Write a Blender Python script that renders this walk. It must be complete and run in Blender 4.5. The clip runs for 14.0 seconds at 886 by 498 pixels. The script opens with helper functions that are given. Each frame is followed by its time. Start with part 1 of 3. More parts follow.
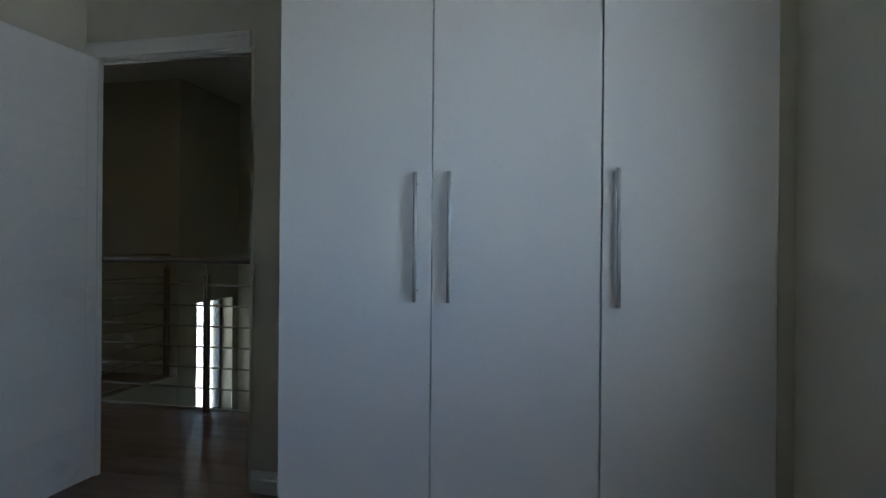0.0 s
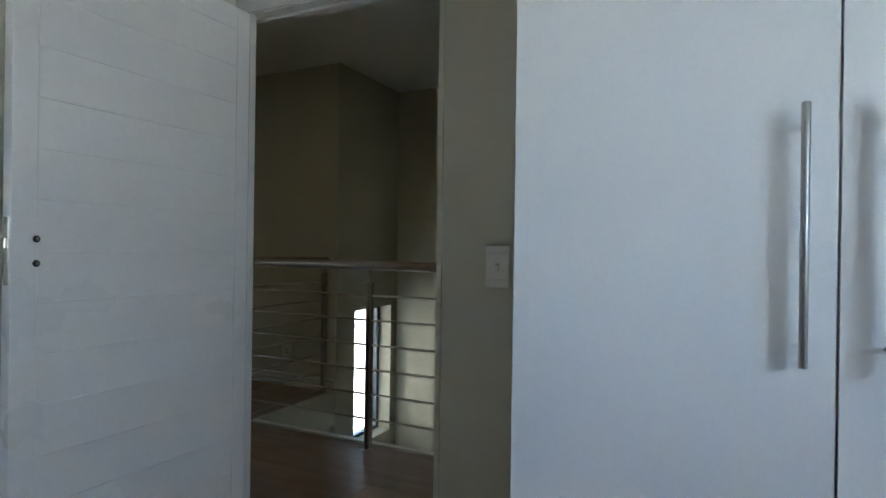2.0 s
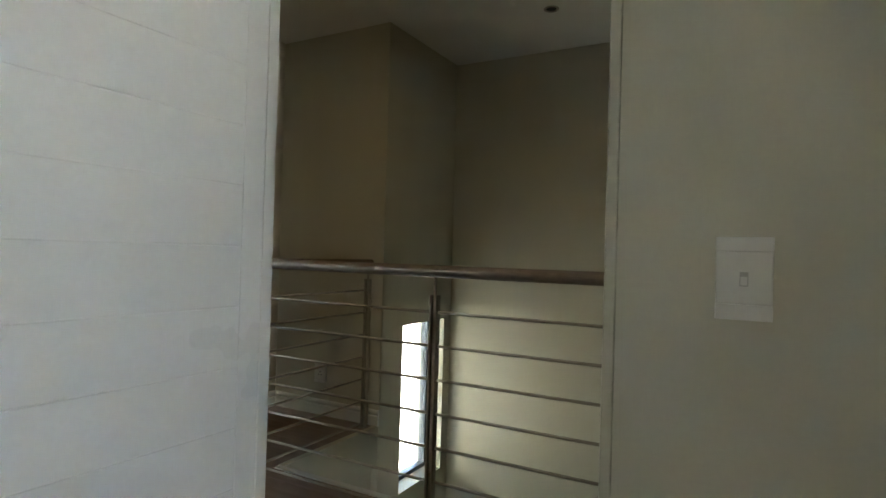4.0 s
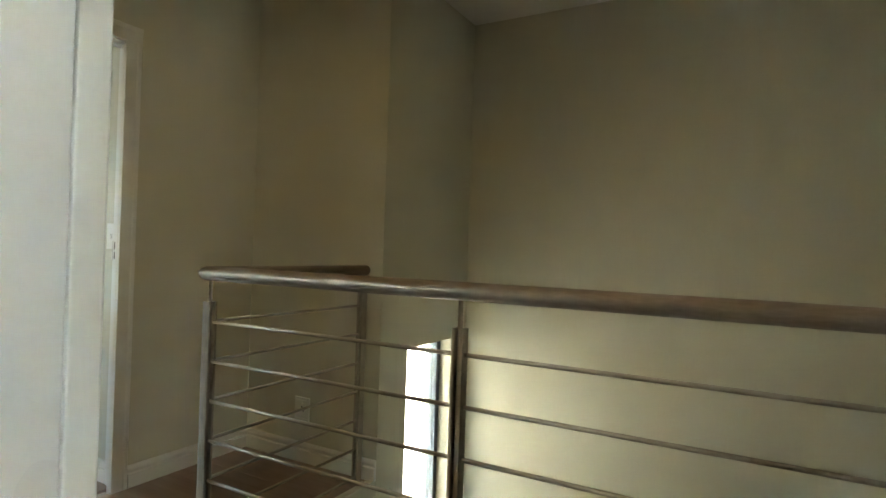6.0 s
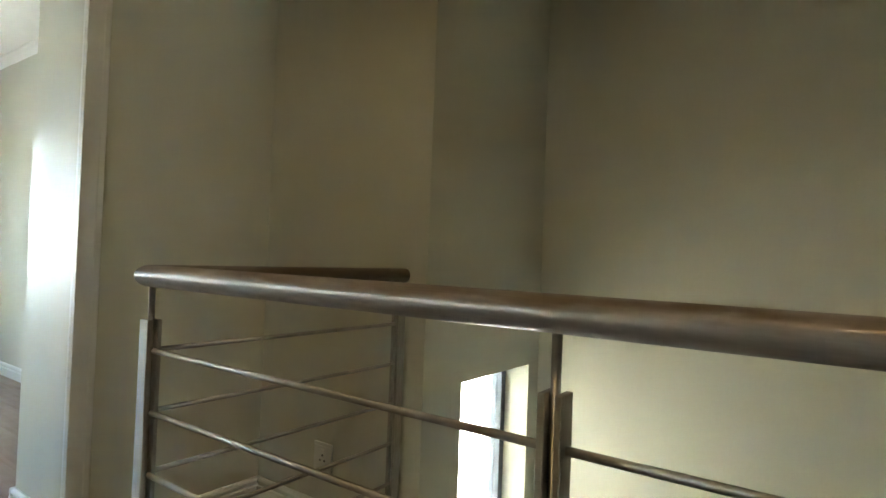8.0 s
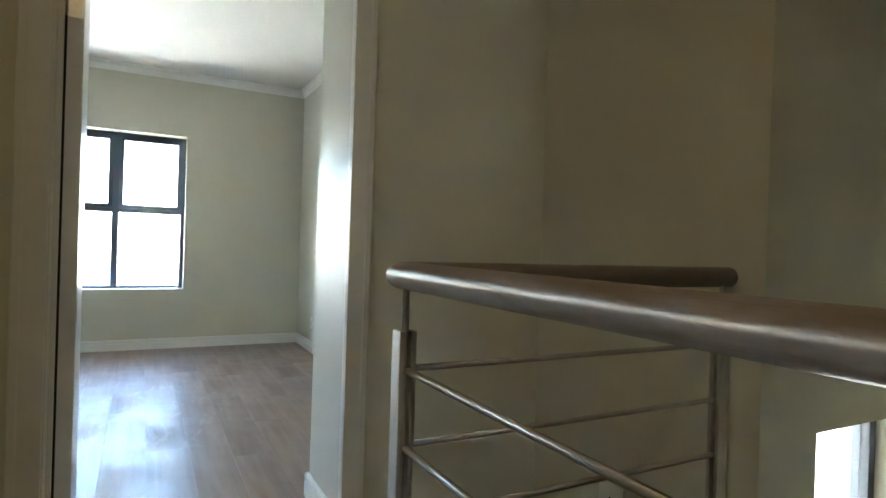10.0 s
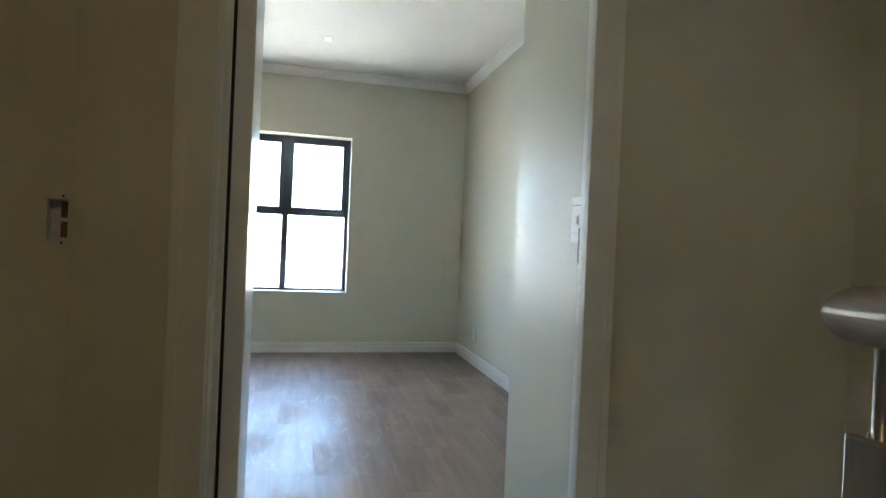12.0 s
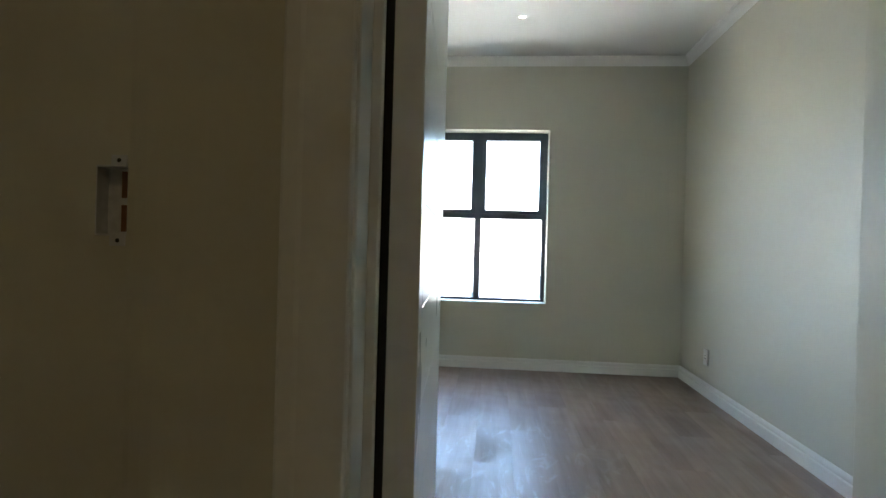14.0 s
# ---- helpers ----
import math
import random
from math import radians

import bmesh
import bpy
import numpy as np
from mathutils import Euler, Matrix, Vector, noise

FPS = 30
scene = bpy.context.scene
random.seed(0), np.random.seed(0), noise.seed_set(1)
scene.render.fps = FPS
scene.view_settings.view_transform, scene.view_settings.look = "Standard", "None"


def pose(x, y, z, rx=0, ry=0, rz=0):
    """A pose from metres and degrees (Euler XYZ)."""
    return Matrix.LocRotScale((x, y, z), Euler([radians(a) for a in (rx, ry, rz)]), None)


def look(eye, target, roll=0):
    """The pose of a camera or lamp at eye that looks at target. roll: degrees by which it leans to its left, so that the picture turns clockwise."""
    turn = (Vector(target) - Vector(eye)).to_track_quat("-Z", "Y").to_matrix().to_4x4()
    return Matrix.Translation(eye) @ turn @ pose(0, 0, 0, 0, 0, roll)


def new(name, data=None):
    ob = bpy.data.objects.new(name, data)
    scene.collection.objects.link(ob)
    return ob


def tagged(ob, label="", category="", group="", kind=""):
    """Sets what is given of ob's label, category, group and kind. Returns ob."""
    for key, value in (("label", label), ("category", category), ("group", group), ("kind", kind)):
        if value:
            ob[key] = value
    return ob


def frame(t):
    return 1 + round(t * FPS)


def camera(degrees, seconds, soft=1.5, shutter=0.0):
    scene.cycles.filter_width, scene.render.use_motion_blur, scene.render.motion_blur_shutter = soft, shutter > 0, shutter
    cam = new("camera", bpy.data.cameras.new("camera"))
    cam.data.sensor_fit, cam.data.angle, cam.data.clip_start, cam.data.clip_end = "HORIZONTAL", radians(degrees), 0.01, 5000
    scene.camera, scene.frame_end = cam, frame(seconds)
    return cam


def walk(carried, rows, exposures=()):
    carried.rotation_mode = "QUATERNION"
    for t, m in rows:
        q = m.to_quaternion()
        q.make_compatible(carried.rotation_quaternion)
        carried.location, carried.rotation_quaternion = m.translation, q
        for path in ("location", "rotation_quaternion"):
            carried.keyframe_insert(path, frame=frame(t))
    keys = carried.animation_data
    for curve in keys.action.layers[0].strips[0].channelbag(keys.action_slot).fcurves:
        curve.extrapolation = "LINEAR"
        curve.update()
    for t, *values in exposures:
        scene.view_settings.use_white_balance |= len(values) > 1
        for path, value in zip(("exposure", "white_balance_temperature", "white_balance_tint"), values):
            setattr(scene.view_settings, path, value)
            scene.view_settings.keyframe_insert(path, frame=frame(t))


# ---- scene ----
cam = camera(75.8, 14.0)
PATH = [
    (0, (3.332, -3.397, 1.127), (2.913, -1.441, 1.123), 0.5),
    (0.5, (3.207, -3.259, 1.117), (2.596, -1.355, 1.111), 0.6),
    (1, (3.038, -3.063, 1.119), (2.309, -1.201, 1.123), 0.9),
    (1.5, (2.901, -2.905, 1.122), (2.103, -1.071, 1.122), 0.8),
    (2, (2.751, -2.692, 1.132), (1.876, -0.894, 1.131), 0.8),
    (2.5, (2.598, -2.475, 1.108), (1.65, -0.714, 1.110), 0.7),
    (3, (2.428, -2.353, 1.107), (1.461, -0.602, 1.114), 1.0),
    (3.2, (2.369, -2.286, 1.103), (1.402, -0.535, 1.113), 1.2),
    (5.5, (1.803, -1.541, 1.121), (0.819, 0.2, 1.141), 2.0),
    (6, (1.686, -1.346, 1.135), (0.706, 0.398, 1.145), 1.9),
    (6.5, (1.547, -1.174, 1.126), (0.593, 0.583, 1.143), 2.1),
    (7, (1.471, -0.984, 1.097), (0.502, 0.765, 1.130), 2.1),
    (9.5, (0.995, -0.436, 1.093), (-0.646, 0.707, 1.088), 2.0),
    (10, (0.936, -0.423, 1.088), (-0.832, 0.512, 1.077), 1.9),
    (10.5, (0.869, -0.434, 1.074), (-0.983, 0.32, 1.062), 2.4),
    (11, (0.734, -0.456, 1.062), (-1.163, 0.177, 1.053), 2.4),
    (11.5, (0.537, -0.475, 1.07), (-1.388, 0.066, 1.058), 2.4),
    (12, (0.362, -0.459, 1.075), (-1.582, 0.013, 1.063), 2.5),
    (12.5, (0.187, -0.404, 1.066), (-1.779, -0.038, 1.056), 1.7),
    (13, (0.011, -0.404, 1.062), (-1.975, -0.170, 1.050), 1.8),
    (13.5, (-0.128, -0.445, 1.068), (-2.127, -0.380, 1.053), 1.9),
    (14, (-0.254, -0.488, 1.053), (-2.246, -0.674, 1.042), 1.6),
]
EXPOSURES = [(0.0, 3.1, 5750, 8), (1.5, 3.85, 5900, 9), (3.0, 4.4, 6350, 9), (5.5, 5.5, 7350, 5), (7.0, 5.9, 6950, 3),
             (9.5, 5.6, 6450, 8), (11.5, 5.3, 6350, 8), (12.5, 5.05, 6450, 9), (14.0, 4.75, 6450, 9)]
walk(cam, [(t, look(eye, aim, roll)) for t, eye, aim, roll in PATH], EXPOSURES)

# ---- world and sun ----
world = bpy.data.worlds.new("sky_world")
scene.world = world
world.use_nodes = True
wn, wl = world.node_tree.nodes, world.node_tree.links
sky = wn.new("ShaderNodeTexSky")
sky.sky_type = "NISHITA"
sky.sun_disc = False
sky.sun_elevation, sky.sun_rotation = radians(58), radians(20.6)
wl.new(sky.outputs["Color"], wn["Background"].inputs["Color"])
wn["Background"].inputs["Strength"].default_value = 0.15

sun = new("sun", bpy.data.lights.new("sun", "SUN"))
sun.data.energy, sun.data.angle, sun.data.color = 5.0, radians(0.5), (1.0, 0.95, 0.88)
sun.matrix_world = look((0.0, 0.0, 20.0), (-0.20, -0.50, 19.15))

# ---- materials ----
def material(name, color, rough=0.5, metal=0.0, grain=60.0, amount=0.06, bump=0.0, bump_scale=400.0, stretch=(1, 1, 1),
             stains=0.05, per_object=0.0, coat=0.0, ior=1.45):
    """A principled surface with variation at two scales, fine relief and, if wanted, a shade per object."""
    m = bpy.data.materials.new(name)
    m.use_nodes = True
    nt = m.node_tree
    n, l = nt.nodes, nt.links
    b = n["Principled BSDF"]
    co = n.new("ShaderNodeTexCoord")
    mp = n.new("ShaderNodeMapping")
    mp.inputs["Scale"].default_value = stretch
    l.new(co.outputs["Object"], mp.inputs["Vector"])
    fine = n.new("ShaderNodeTexNoise")
    fine.inputs["Scale"].default_value, fine.inputs["Detail"].default_value = grain, 6
    l.new(mp.outputs["Vector"], fine.inputs["Vector"])
    broad = n.new("ShaderNodeTexNoise")
    broad.inputs["Scale"].default_value, broad.inputs["Detail"].default_value = 1.7, 4
    l.new(co.outputs["Object"], broad.inputs["Vector"])
    total = None
    for tex, k in ((fine, amount), (broad, stains)):
        mr = n.new("ShaderNodeMapRange")
        mr.inputs["From Min"].default_value, mr.inputs["From Max"].default_value = 0.3, 0.7
        mr.inputs["To Min"].default_value, mr.inputs["To Max"].default_value = 1 - k, 1 + k
        l.new(tex.outputs["Fac"], mr.inputs["Value"])
        total = mr.outputs["Result"] if total is None else multiply(nt, total, mr.outputs["Result"])
    if per_object:
        info = n.new("ShaderNodeObjectInfo")
        mr = n.new("ShaderNodeMapRange")
        mr.inputs["To Min"].default_value, mr.inputs["To Max"].default_value = 1 - per_object, 1 + per_object
        l.new(info.outputs["Random"], mr.inputs["Value"])
        total = multiply(nt, total, mr.outputs["Result"])
    mix = n.new("ShaderNodeVectorMath")
    mix.operation = "SCALE"
    mix.inputs[0].default_value = color
    l.new(total, mix.inputs["Scale"])
    l.new(mix.outputs["Vector"], b.inputs["Base Color"])
    rr = n.new("ShaderNodeMapRange")
    rr.inputs["From Min"].default_value, rr.inputs["From Max"].default_value = 0.3, 0.7
    rr.inputs["To Min"].default_value, rr.inputs["To Max"].default_value = rough * 0.85, min(1, rough * 1.15)
    l.new(broad.outputs["Fac"], rr.inputs["Value"])
    l.new(rr.outputs["Result"], b.inputs["Roughness"])
    b.inputs["Metallic"].default_value, b.inputs["IOR"].default_value = metal, ior
    b.inputs["Coat Weight"].default_value = coat
    if bump:
        rel = n.new("ShaderNodeTexNoise")
        rel.inputs["Scale"].default_value, rel.inputs["Detail"].default_value = bump_scale, 3
        l.new(mp.outputs["Vector"], rel.inputs["Vector"])
        bp = n.new("ShaderNodeBump")
        bp.inputs["Strength"].default_value, bp.inputs["Distance"].default_value = bump, 0.002
        l.new(rel.outputs["Fac"], bp.inputs["Height"])
        l.new(bp.outputs["Normal"], b.inputs["Normal"])
    return m


def multiply(nt, a, b):
    m = nt.nodes.new("ShaderNodeMath")
    m.operation = "MULTIPLY"
    nt.links.new(a, m.inputs[0])
    nt.links.new(b, m.inputs[1])
    return m.outputs[0]


def laminate(name, dark, light, rough):
    """Wood-print laminate, its grain along x, a shade and a pattern of its own per plank."""
    m = bpy.data.materials.new(name)
    m.use_nodes = True
    nt = m.node_tree
    n, l = nt.nodes, nt.links
    b = n["Principled BSDF"]
    co, info = n.new("ShaderNodeTexCoord"), n.new("ShaderNodeObjectInfo")
    shift = n.new("ShaderNodeVectorMath")
    shift.operation = "SCALE"
    shift.inputs[0].default_value = (37.0, 19.0, 11.0)
    l.new(info.outputs["Random"], shift.inputs["Scale"])
    add = n.new("ShaderNodeVectorMath")
    l.new(co.outputs["Object"], add.inputs[0])
    l.new(shift.outputs["Vector"], add.inputs[1])
    mp = n.new("ShaderNodeMapping")
    mp.inputs["Scale"].default_value = (1.2, 16.0, 1.0)
    l.new(add.outputs["Vector"], mp.inputs["Vector"])
    fig = n.new("ShaderNodeTexNoise")
    fig.inputs["Scale"].default_value, fig.inputs["Detail"].default_value, fig.inputs["Distortion"].default_value = 1.3, 6, 0.4
    l.new(mp.outputs["Vector"], fig.inputs["Vector"])
    mp2 = n.new("ShaderNodeMapping")
    mp2.inputs["Scale"].default_value = (6.0, 190.0, 1.0)
    l.new(add.outputs["Vector"], mp2.inputs["Vector"])
    fib = n.new("ShaderNodeTexNoise")
    fib.inputs["Scale"].default_value, fib.inputs["Detail"].default_value = 1.0, 4
    l.new(mp2.outputs["Vector"], fib.inputs["Vector"])
    ramp = n.new("ShaderNodeValToRGB")
    ramp.color_ramp.elements[0].position, ramp.color_ramp.elements[1].position = 0.3, 0.72
    ramp.color_ramp.elements[0].color, ramp.color_ramp.elements[1].color = (*dark, 1), (*light, 1)
    l.new(fig.outputs["Fac"], ramp.inputs["Fac"])
    k = None
    for out, lo, hi in ((fib.outputs["Fac"], 0.92, 1.08), (info.outputs["Random"], 0.93, 1.07)):
        mr = n.new("ShaderNodeMapRange")
        mr.inputs["To Min"].default_value, mr.inputs["To Max"].default_value = lo, hi
        l.new(out, mr.inputs["Value"])
        k = mr.outputs["Result"] if k is None else multiply(nt, k, mr.outputs["Result"])
    sc = n.new("ShaderNodeVectorMath")
    sc.operation = "SCALE"
    l.new(ramp.outputs["Color"], sc.inputs[0])
    l.new(k, sc.inputs["Scale"])
    l.new(sc.outputs["Vector"], b.inputs["Base Color"])
    # smears of pale builder's dust on the floor in front of the window
    geo = n.new("ShaderNodeNewGeometry")
    dist = n.new("ShaderNodeVectorMath")
    dist.operation = "DISTANCE"
    dist.inputs[1].default_value = (-2.95, -0.58, 0.0)
    l.new(geo.outputs["Position"], dist.inputs[0])
    zone = n.new("ShaderNodeMapRange")
    zone.inputs["From Min"].default_value, zone.inputs["From Max"].default_value = 0.55, 1.05
    zone.inputs["To Min"].default_value, zone.inputs["To Max"].default_value = 1.0, 0.0
    l.new(dist.outputs["Value"], zone.inputs["Value"])
    turn = n.new("ShaderNodeMapping")
    turn.inputs["Rotation"].default_value = (0, 0, 0.5)
    turn.inputs["Scale"].default_value = (2.2, 7.0, 1.0)
    l.new(geo.outputs["Position"], turn.inputs["Vector"])
    smear = n.new("ShaderNodeTexNoise")
    smear.inputs["Scale"].default_value, smear.inputs["Detail"].default_value, smear.inputs["Distortion"].default_value = 1.3, 5, 2.2
    l.new(turn.outputs["Vector"], smear.inputs["Vector"])
    cut = n.new("ShaderNodeMapRange")
    cut.inputs["From Min"].default_value, cut.inputs["From Max"].default_value = 0.54, 0.72
    cut.inputs["To Min"].default_value, cut.inputs["To Max"].default_value = 0.0, 0.24
    l.new(smear.outputs["Fac"], cut.inputs["Value"])
    pale = n.new("ShaderNodeMix")
    pale.data_type = "RGBA"
    pale.inputs[7].default_value = (0.62, 0.62, 0.62, 1)
    l.new(multiply(nt, zone.outputs["Result"], cut.outputs["Result"]), pale.inputs[0])
    l.new(sc.outputs["Vector"], pale.inputs[6])
    l.new(pale.outputs[2], b.inputs["Base Color"])
    # a film of builder's dust, wiped in places, changes the gloss
    dust = n.new("ShaderNodeTexNoise")
    dust.inputs["Scale"].default_value, dust.inputs["Detail"].default_value, dust.inputs["Distortion"].default_value = 1.6, 7, 1.5
    l.new(co.outputs["Object"], dust.inputs["Vector"])
    rr = n.new("ShaderNodeMapRange")
    rr.inputs["From Min"].default_value, rr.inputs["From Max"].default_value = 0.35, 0.65
    rr.inputs["To Min"].default_value, rr.inputs["To Max"].default_value = rough * 0.75, rough * 1.25
    l.new(dust.outputs["Fac"], rr.inputs["Value"])
    l.new(rr.outputs["Result"], b.inputs["Roughness"])
    bp = n.new("ShaderNodeBump")
    bp.inputs["Strength"].default_value, bp.inputs["Distance"].default_value = 0.12, 0.001
    l.new(fib.outputs["Fac"], bp.inputs["Height"])
    l.new(bp.outputs["Normal"], b.inputs["Normal"])
    return m


def brushed(name, color, rough, axis, metal=1.0, gloss=0.5):
    """Steel drawn or polished round its axis, so that a lamp's light spreads to a streak along it."""
    m = material(name, color, rough, metal=metal, grain=160, amount=0.10, stains=0.07, bump=0.04, bump_scale=300,
                 stretch=[0.15 if a else 1.0 for a in axis])
    nt = m.node_tree
    b = nt.nodes["Principled BSDF"]
    way = nt.nodes.new("ShaderNodeCombineXYZ")
    for k in range(3):
        way.inputs[k].default_value = axis[k]
    nt.links.new(way.outputs["Vector"], b.inputs["Tangent"])
    b.inputs["Anisotropic"].default_value = 0.8
    b.inputs["Specular IOR Level"].default_value = gloss
    return m


def glass_material(name, color):
    m = bpy.data.materials.new(name)
    m.use_nodes = True
    b = m.node_tree.nodes["Principled BSDF"]
    b.inputs["Base Color"].default_value = (*color, 1)
    b.inputs["Roughness"].default_value, b.inputs["IOR"].default_value = 0.0, 1.45
    b.inputs["Transmission Weight"].default_value = 1.0
    return m


def lamp_material(name, color, strength):
    m = bpy.data.materials.new(name)
    m.use_nodes = True
    b = m.node_tree.nodes["Principled BSDF"]
    b.inputs["Base Color"].default_value = (*color, 1)
    b.inputs["Emission Color"].default_value = (*color, 1)
    b.inputs["Emission Strength"].default_value = strength
    return m


WALL = material("wall_paint", (0.595, 0.578, 0.482), 0.46, grain=90, amount=0.012, stains=0.02, bump=0.10, bump_scale=260)
CEIL = material("ceiling_paint", (0.86, 0.86, 0.83), 0.8, grain=80, amount=0.015, stains=0.02, bump=0.08, bump_scale=300)
TRIM = material("white_enamel", (0.76, 0.76, 0.73), 0.33, grain=70, amount=0.015, stains=0.02, bump=0.015, bump_scale=180)
DOORW = material("door_enamel", (0.78, 0.78, 0.77), 0.30, grain=60, amount=0.015, stains=0.03, bump=0.06, bump_scale=160)
MELA = material("white_melamine", (0.74, 0.75, 0.76), 0.40, grain=120, amount=0.012, stains=0.015, bump=0.03, bump_scale=500)
STEEL_X, STEEL_Y, STEEL = [brushed("brushed_steel", (0.44, 0.40, 0.352), 0.50, axis) for axis in ((1, 0, 0), (0, 1, 0), (0, 0, 1))]
HANDLE = brushed("satin_steel", (0.46, 0.46, 0.455), 0.38, (0, 0, 1))
RAIL_X, RAIL_Y = [brushed("brushed_handrail_steel", (0.235, 0.188, 0.150), 0.38, axis, 0.26, 0.08) for axis in ((1, 0, 0), (0, 1, 0))]
CHROME = material("bright_steel", (0.62, 0.61, 0.59), 0.22, metal=1.0, grain=120, amount=0.06, stains=0.04)
ALU = material("charcoal_aluminium", (0.11, 0.135, 0.18), 0.4, grain=200, amount=0.05, stains=0.04, bump=0.03, bump_scale=600)
PLASTIC = material("white_plastic", (0.78, 0.78, 0.75), 0.32, grain=50, amount=0.01, stains=0.01)
# darker copy of the white plastic, shade painted into plate gaps and rocker wells
SHADE = material("shaded_plastic", (0.5, 0.5, 0.48), 0.5, grain=50, amount=0.03, stains=0.02)
DARK = material("dark_slot", (0.02, 0.02, 0.02), 0.6, grain=50, amount=0.05, stains=0.05)
GALV = material("galvanised_box", (0.60, 0.61, 0.63), 0.5, metal=0.1, grain=70, amount=0.15, stains=0.1)
BRICKISH = material("raw_plaster", (0.16, 0.075, 0.045), 0.9, grain=60, amount=0.25, stains=0.2, bump=0.4, bump_scale=120)
# near-black that stands in for the shade in a door gap
GAP_SHADE = material("black_gap_shade", (0.015, 0.014, 0.013), 0.7, grain=80, amount=0.1, stains=0.1)
LAM = laminate("grey_brown_laminate", (0.235, 0.170, 0.138), (0.325, 0.245, 0.205), 0.42)
SCREED = material("floor_screed", (0.30, 0.29, 0.27), 0.9, grain=50, amount=0.1, stains=0.1)
STEPM = material("stair_tread", (0.20, 0.14, 0.11), 0.45, grain=60, amount=0.1, stains=0.08)
GLASS = glass_material("window_glass", (0.96, 0.98, 0.97))
TINTED = glass_material("tinted_glass", (0.54, 0.55, 0.54))
GROUND = material("pale_paving", (0.48, 0.46, 0.42), 0.9, grain=4, amount=0.12, stains=0.15, bump=0.2, bump_scale=40)
RENDERW = material("pale_render", (0.62, 0.60, 0.56), 0.85, grain=12, amount=0.05, stains=0.08, bump=0.15, bump_scale=60)
ROOFM = material("grey_roof_tile", (0.22, 0.20, 0.19), 0.8, grain=10, amount=0.12, stains=0.1)


# ---- mesh helpers ----
def add_box(bm, a, b, bevel=0.0):
    """A box between two corners, with its edges rounded."""
    lo, hi = [min(p, q) for p, q in zip(a, b)], [max(p, q) for p, q in zip(a, b)]
    got = bmesh.ops.create_cube(bm, size=1.0)["verts"]
    for v in got:
        v.co = Vector([(lo[i] + hi[i]) / 2 + v.co[i] * (hi[i] - lo[i]) for i in range(3)])
    if bevel:
        edges = list({e for v in got for e in v.link_edges})
        bmesh.ops.bevel(bm, geom=edges, offset=bevel, segments=2, profile=0.5, affect="EDGES", clamp_overlap=True)


def box(a, b, bevel=0.0):
    bm = bmesh.new()
    add_box(bm, a, b, bevel)
    return bm


def add_tube(bm, path, radius, sides=20, dome=True):
    """A round bar along a path, mitred at its corners, with slightly domed ends."""
    pts = [Vector(p) for p in path]
    dirs = [(pts[i + 1] - pts[i]).normalized() for i in range(len(pts) - 1)]
    rings = []

    def ring(c, d, normal, r):
        up = Vector((0, 0, 1)) if abs(d.z) < 0.9 else Vector((1, 0, 0))
        u = d.cross(up).normalized()
        w = u.cross(d).normalized()
        out = []
        for k in range(sides):
            a = 2 * math.pi * k / sides
            p = u * math.cos(a) * r + w * math.sin(a) * r
            p = p - d * (p.dot(normal) / d.dot(normal))
            out.append(bm.verts.new(c + p))
        return out
    d0, d1 = dirs[0], dirs[-1]
    e = radius * 0.12 if dome else 0
    if dome:
        rings.append(ring(pts[0], d0, d0, radius * 0.86))
        rings.append(ring(pts[0] + d0 * e, d0, d0, radius))
    else:
        rings.append(ring(pts[0], d0, d0, radius))
    for i in range(1, len(pts) - 1):
        rings.append(ring(pts[i], dirs[i - 1], (dirs[i - 1] + dirs[i]).normalized(), radius))
        turned = ring(pts[i], dirs[i], (dirs[i - 1] + dirs[i]).normalized(), radius)
        for v in turned:
            best = min(rings[-1], key=lambda q: (q.co - v.co).length)
            v.co = best.co
        rings.append(turned)
    if dome:
        rings.append(ring(pts[-1] - d1 * e, d1, d1, radius))
        rings.append(ring(pts[-1], d1, d1, radius * 0.86))
    else:
        rings.append(ring(pts[-1], d1, d1, radius))
    for r0, r1 in zip(rings, rings[1:]):
        for k in range(sides):
            f = bm.faces.new((r0[k], r0[(k + 1) % sides], r1[(k + 1) % sides], r1[k]))
            f.smooth = True
    bm.faces.new(rings[0][::-1])
    bm.faces.new(rings[-1])
    bmesh.ops.remove_doubles(bm, verts=bm.verts[:], dist=1e-5)


def tube(path, radius, sides=20, dome=True):
    bm = bmesh.new()
    add_tube(bm, path, radius, sides, dome)
    return bm


